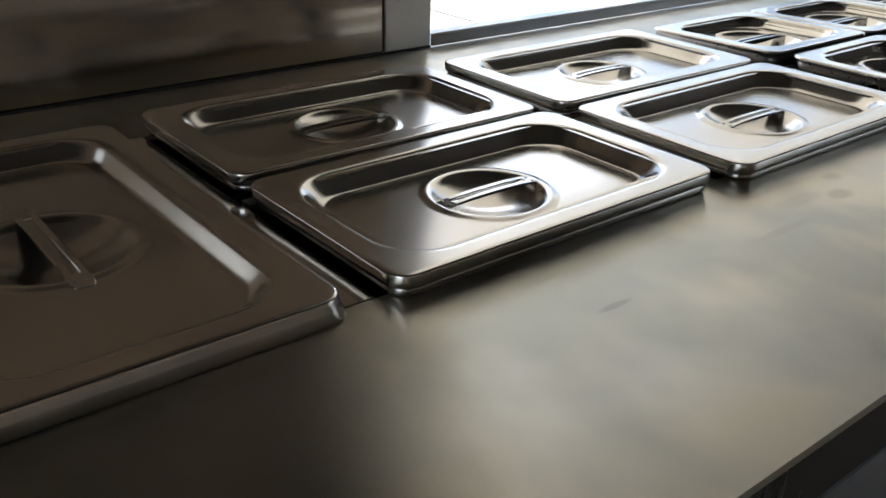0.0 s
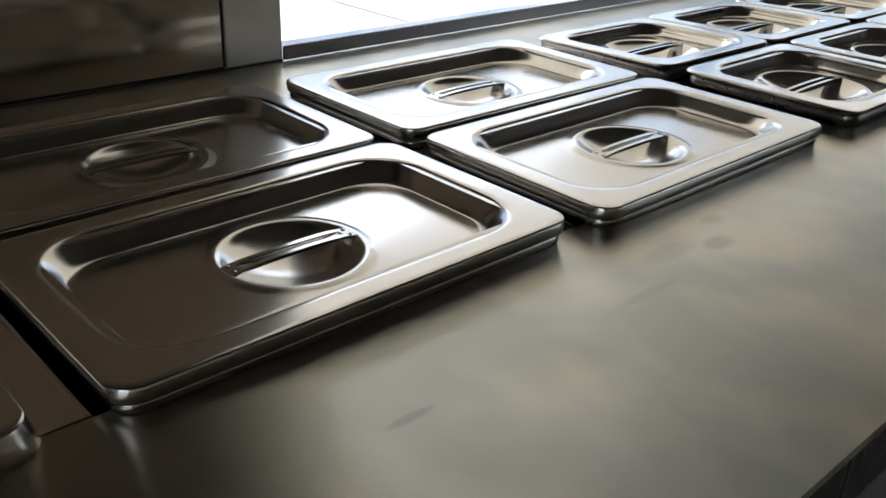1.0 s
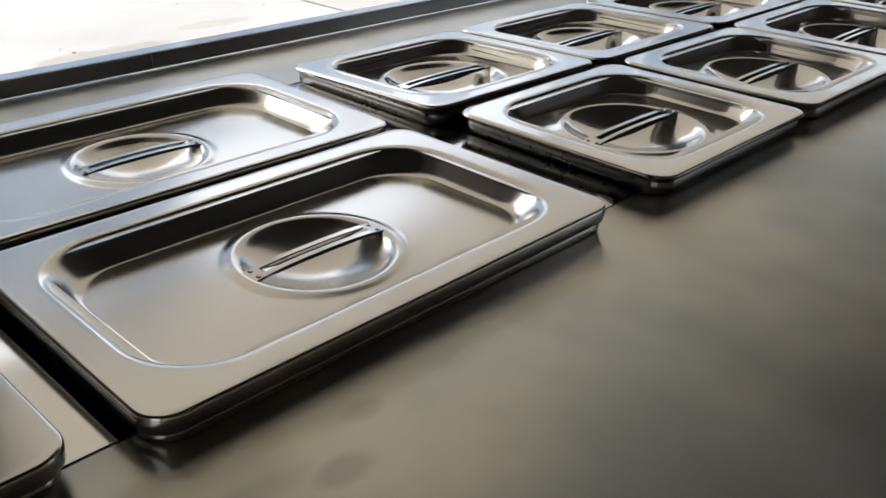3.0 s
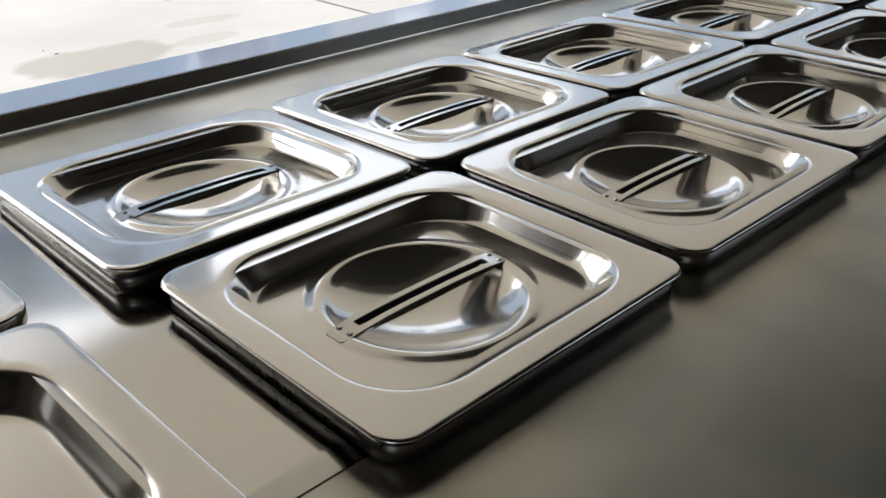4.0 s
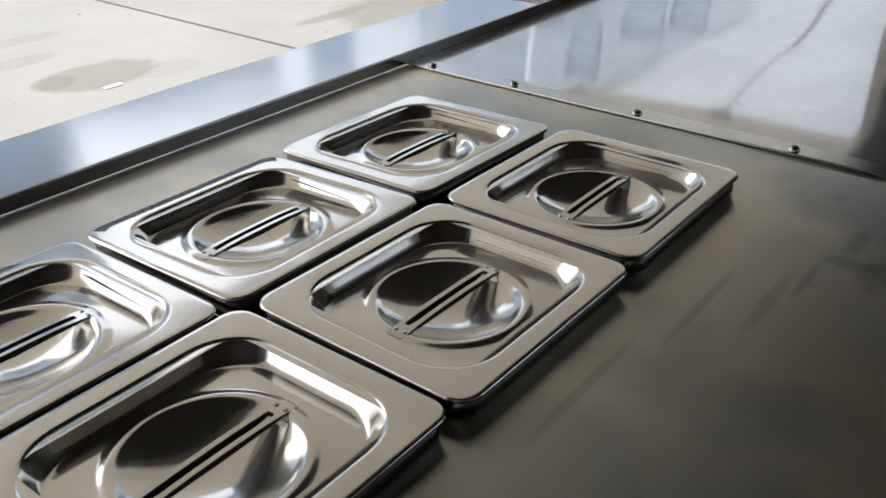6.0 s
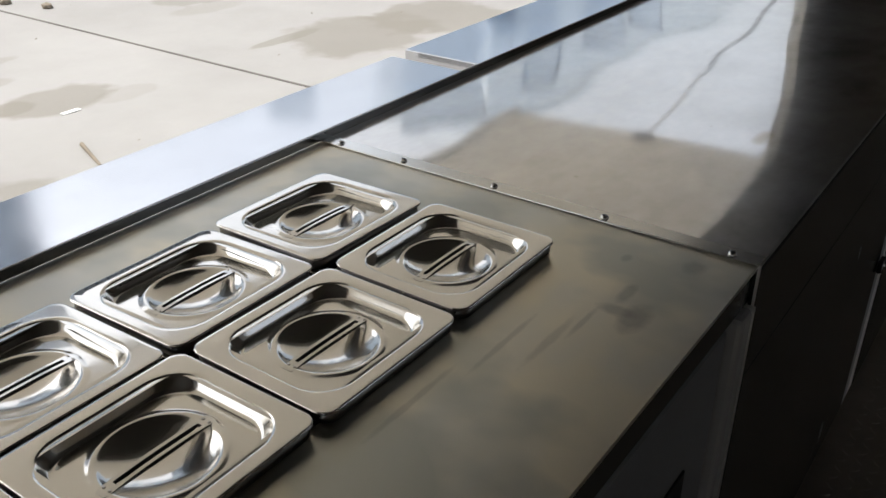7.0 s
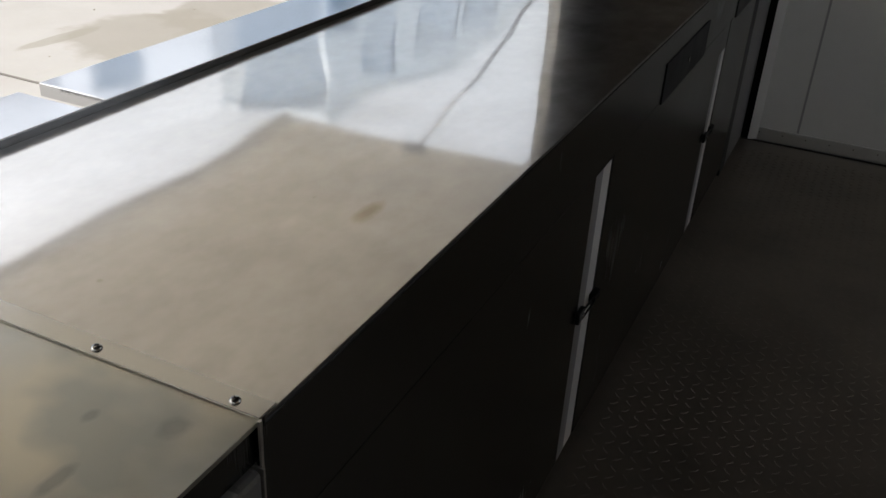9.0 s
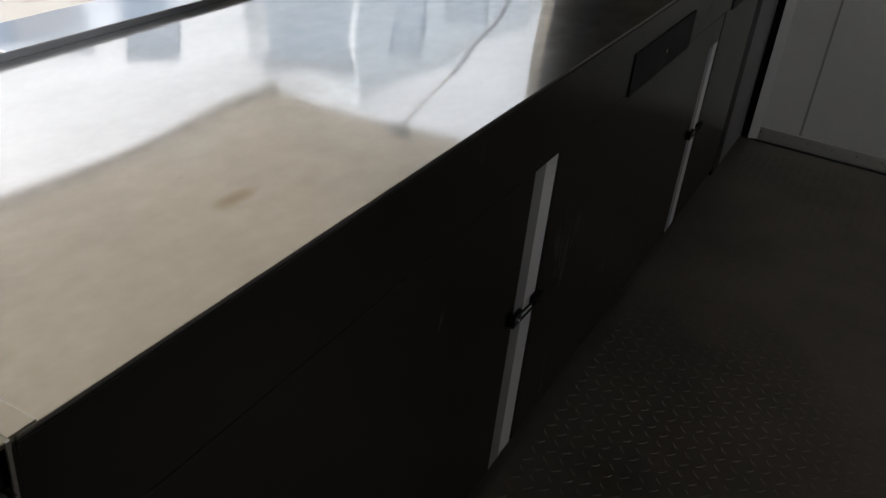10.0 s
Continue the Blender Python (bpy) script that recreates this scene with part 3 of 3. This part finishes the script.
for i in range(94):
    for j in range(40):
        x, y = 1.15 + i * 0.0295 + (j % 2) * 0.0147, -0.225 - j * 0.0295
        if x > XR - 0.03:
            continue
        t = radians(45 if (i + j) % 2 else -45)
        c, s = math.cos(t), math.sin(t)
        ring = [(0.0115, 0), (0, 0.003), (-0.0115, 0), (0, -0.003)]
        low = [tread.verts.new((x + u * c - v * s, y + u * s + v * c, 0.0002)) for u, v in ring]
        top = [tread.verts.new((x + 0.6 * (u * c - v * s), y + 0.6 * (u * s + v * c), 0.0010)) for u, v in ring]
        tread.faces.new(top)
        for k in range(4):
            tread.faces.new((low[k], low[(k + 1) % 4], top[(k + 1) % 4], top[k]))
tagged(new("floor_tread", mesh_of(tread, "floor_tread", FLOOR_PLATE)), "raised lozenge tread of the metal floor", "tread", "", "stuff")

OUT = 0.437
bm = bmesh.new()
add_box(bm, XL, W0 - 0.0562, BACK - 0.002, OUT, -0.05, CEIL)
add_box(bm, XL, W0 - 0.0580, BACK - 0.003, BACK - 0.0022, TOP + 0.0002, 0.94)
structure("wall_back_left", bm, WALL_STEEL, "brushed stainless steel wall sheet above the counter")
# added above the view, so that the near lids reflect brown
structure("wall_panel", box(XL, W0 - 0.0562, BACK - 0.005, BACK - 0.0022, 0.9405, 1.13), BROWN_BAND, "unseen brown wall band added for the lids' reflections")
structure("wall_panel_upper", box(XL, W0 - 0.0562, BACK - 0.004, BACK - 0.0022, 1.1305, CEIL), DIM_UPPER, "unseen upper wall, darkened for the lids' reflections")
structure("wall_back_below", box(W0 - 0.056, W1, BACK + 0.001, OUT, -0.05, TOP - 0.031), SHADED_STEEL)
structure("wall_back_above", box(W0 - 0.056, W1, BACK, OUT, HEAD, CEIL), DIM_HEAD)
structure("wall_back_right", box(W1, XR, BACK, OUT, -0.05, CEIL), DIM_CORNER)
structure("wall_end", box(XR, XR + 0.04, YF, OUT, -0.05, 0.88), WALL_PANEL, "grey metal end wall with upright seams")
# split off out of view and coloured dark, so the worktop mirrors darkness
structure("wall_end_upper", box(XR, XR + 0.04, YF, OUT, 0.8802, CEIL), DIM_UPPER, "unseen upper end wall, darkened for the worktop's reflection")
# out of view; its opening is added to brighten the far end
bm = box(XL, 1.8, YF - 0.04, YF, -0.05, CEIL)
add_box(bm, 3.7, XR, YF - 0.04, YF, -0.05, CEIL)
add_box(bm, 1.8, 3.7, YF - 0.04, YF, -0.05, 0.95)
add_box(bm, 1.8, 3.7, YF - 0.04, YF, 1.80, CEIL)
structure("wall_front", bm, DARK_PANEL, "unseen dark side wall with an opening added to let light in")
# out of view; the gap is made up to light the room
bm = box(XL - 0.04, XL, -0.50, OUT, -0.05, CEIL)
add_box(bm, XL - 0.04, XL, YF, -1.40, -0.05, CEIL)
add_box(bm, XL - 0.04, XL, -1.40, -0.50, 1.95, CEIL)
add_box(bm, XL - 0.04, XL, -1.40, -0.50, -0.05, 0.0)
structure("wall_left", bm, WALL_PANEL, "unseen end wall with an opening added to let light in")
structure("ceiling", box(XL - 0.04, XR + 0.04, YF - 0.04, OUT, CEIL, CEIL + 0.05), DIM_CEILING)
for y in (-0.386, -0.95, -1.45):
    structure("trim", box(XR - 0.003, XR - 0.0002, y - 0.004, y + 0.004, 0.055, CEIL), SEAM_GREY)
skirting = structure("baseboard", box(XR - 0.006, XR - 0.0004, YF, -0.246, 0.0, 0.052, bevel=0.001), TRIM_STEEL, "riveted metal skirting along the end wall")
structure("trim_floor", box(XR - 0.022, XR - 0.0062, YF, -0.19, 0.0004, 0.0022), JOINT_AND_SHADE, "dark gap along the foot of the end wall")
for k in range(18):
    y = -0.25 - 0.085 * k
    part("rivet", rod((XR - 0.006, y, 0.034), (XR - 0.0085, y, 0.034), 0.0035, 8, 0.002), SCREW_STEEL, skirting)

structure("trim_joint", box(W0 - 0.0579, W0 - 0.0561, BACK - 0.0034, BACK - 0.0021, TOP + 0.002, CEIL), JOINT_AND_SHADE, "dark joint between the wall sheet and the hatch frame")
structure("trim_foot", box(XL, W0 - 0.001, BACK - 0.0062, BACK - 0.0046, TOP + 0.0002, TOP + 0.0020), JOINT_AND_SHADE, "dark sealant line at the foot of the wall")
window = structure("window_1", box(W0 - 0.056, W0, BACK - 0.0045, OUT + 0.004, TOP + 0.0004, HEAD, bevel=0.002), FRAME_STEEL, "open serving hatch opening with a steel frame")
part("jamb", box(W1 - 0.04, W1 - 0.0004, BACK - 0.006, OUT + 0.004, TOP + 0.002, HEAD, bevel=0.002), FRAME_STEEL, window)
part("sill", box(W0, W1 - 0.04, BACK - 0.007, BACK - 0.003, TOP + 0.001, LIP, bevel=0.0012), LIP_STEEL, window, "steel upstand along the opening")
part("sill_ledge", box(W0, W1 - 0.04, BACK + 0.0045, OUT + 0.002, TOP - 0.06, TOP - 0.035), FRAME_STEEL, window)
part("head", box(W0, W1 - 0.04, BACK - 0.004, OUT + 0.004, HEAD - 0.03, HEAD - 0.0004, bevel=0.002), FRAME_STEEL, window)

# ---- folding shelves, hatch and strut ----
for x0, x1, y1, z in ((-0.32, 1.537, 0.728, 0.706), (1.580, 3.32, 0.728, 0.710)):
    shelf = base("serving_shelf", "pale steel folding serving shelf outside the opening", "shelf", "shelves outside the opening")
    part("board", box(x0, x1, OUT + 0.006, y1, z - 0.024, z, bevel=0.0015), SHELF_STEEL, shelf)
    for x in (x0 + 0.25, x1 - 0.25):
        part("bracket", rod((x, OUT + 0.004, z - 0.28), (x, y1 - 0.06, z - 0.03), 0.009), FRAME_STEEL, shelf)
hatch = base("hatch_door", "raised beige hatch door over the serving opening", "hatch")
bm = box(-1.0, 3.45, 0.0, 1.11, 0.0, 0.035, bevel=0.004)
panel = part("panel", bm, HATCH_PANEL, hatch)
panel.matrix_basis = pose(0, OUT + 0.006, 1.655, 2.2, 0, 0)
rim = part("outer_rim", box(-1.0, 3.45, 1.08, 1.11, -0.02, -0.0005, bevel=0.002), FRAME_STEEL, hatch)
rim.matrix_basis = panel.matrix_basis.copy()
strut = base("gas_strut", "grey gas strut holding the hatch door open", "gas strut")
part("tube", rod((3.335, 0.45, 0.98), (3.37, 0.70, 1.36), 0.0065), STRUT_GREY, strut)
part("rod", rod((3.37, 0.70, 1.36), (3.385, 0.92, 1.66), 0.005), SCREW_STEEL, strut)
part("fixing", box(3.35, 3.398, 0.88, 0.95, 1.645, 1.672), STRUT_GREY, strut)

# ---- outdoors ----
GROUND = -0.6
bm = bmesh.new()
add_box(bm, -400, 400, -400, 400, GROUND - 0.3, GROUND)
structure("ground", bm, CONCRETE, "sun-bleached concrete yard with damp patches")
JOINT = painted("joint_filler", (0.10, 0.09, 0.08), 0.9, 0.3, 6.0)
structure("pavement", box(4.203, 4.226, 0.8, 30, GROUND + 0.0005, GROUND + 0.004), JOINT, "dark expansion joint in the concrete")
stick = tagged(new("stick", mesh_of(rod((2.747, 3.856, GROUND + 0.012), (2.62, 3.517, GROUND + 0.012), 0.012, 7, 0.008), "stick", RUBBLE)), "dark stick lying on the concrete", "stick")
scrap = tagged(new("paper_scrap", mesh_of(box(2.98, 3.10, 4.36, 4.40, GROUND + 0.001, GROUND + 0.006), "paper_scrap", WHITE_SCRAP)), "white scrap lying on a damp patch", "scrap")
bm = bmesh.new()
for k in range(260):
    x, y = random.gauss(4.45, 0.35), random.gauss(8.2, 0.45)
    s = random.uniform(0.01, 0.06)
    bmesh.ops.create_icosphere(bm, subdivisions=1, radius=s, matrix=Matrix.Translation((x, y, GROUND + s * 0.4)) @ Matrix.Diagonal((1, random.uniform(0.6, 1.4), 0.7, 1)))
tagged(new("rubble", mesh_of(bm, "rubble", RUBBLE)), "brown rubble at the edge of the yard", "rubble", "", "stuff")
bm = bmesh.new()
for k in range(26):
    x, y = random.uniform(1.8, 8), random.uniform(3.2, 7.5)
    s = random.uniform(0.003, 0.009)
    bmesh.ops.create_icosphere(bm, subdivisions=1, radius=s, matrix=Matrix.Translation((x, y, GROUND + s * 0.4)) @ Matrix.Diagonal((random.uniform(0.8, 3), 1, 0.6, 1)))
tagged(new("grit", mesh_of(bm, "grit", RUBBLE)), "specks of grit on the concrete", "grit", "", "stuff")

# tall buildings across the yard: azimuth from, to, distance, height, cladding
TOWERS = [(21.4, 23.2, 75, 20, BUILDING), (23.8, 26.1, 70, 20, BUILDING), (27.7, 29.4, 66, 21.5, BUILDING), (32.2, 37.5, 58, 22, BUILDING), (43.5, 46.2, 60, 21, BUILDING),
          (48.5, 52.3, 62, 21, PALE_CLADDING), (52.5, 56, 64, 22, BUILDING), (56.2, 61, 66, 23, PALE_CLADDING), (61.3, 80, 60, 25, BUILDING), (62, 80, 84, 48, SLATE), (38, 66, 95, 24, PALE_CLADDING)]
for a0, a1, far, high, cladding in TOWERS:
    mid, half = radians((a0 + a1) / 2), far * math.tan(radians((a1 - a0) / 2))
    tower = base("building", "tall blue-grey building across the yard", "building", "buildings across the yard", at=(far * math.cos(mid), far * math.sin(mid), GROUND))
    tower.rotation_euler.z = mid
    part("wall", box(0, 14, -half, half, 0, high), cladding, tower)
    for storey in range(int(high / 3.2) - 1):
        for k in range(3):
            y = half * (k - 1) * 0.62
            part("window", box(-0.06, 0.05, y - half * 0.17, y + half * 0.17, 2.2 + storey * 3.2, 3.8 + storey * 3.2), WINDOW_GLASS, tower)
    part("roof", box(-0.3, 14.3, -half - 0.3, half + 0.3, high, high + 0.6), BUILDING_ROOF, tower)
long_block = base("building", "long pale blue building with a level roofline behind the yard", "building", "buildings across the yard", at=(64, 40, GROUND))
part("wall", box(0, 90, 0, 12, 0, 30), LONG_CLADDING, long_block)
part("roof", box(-0.3, 90.3, -0.3, 12.3, 30, 30.6), LONG_CLADDING, long_block)
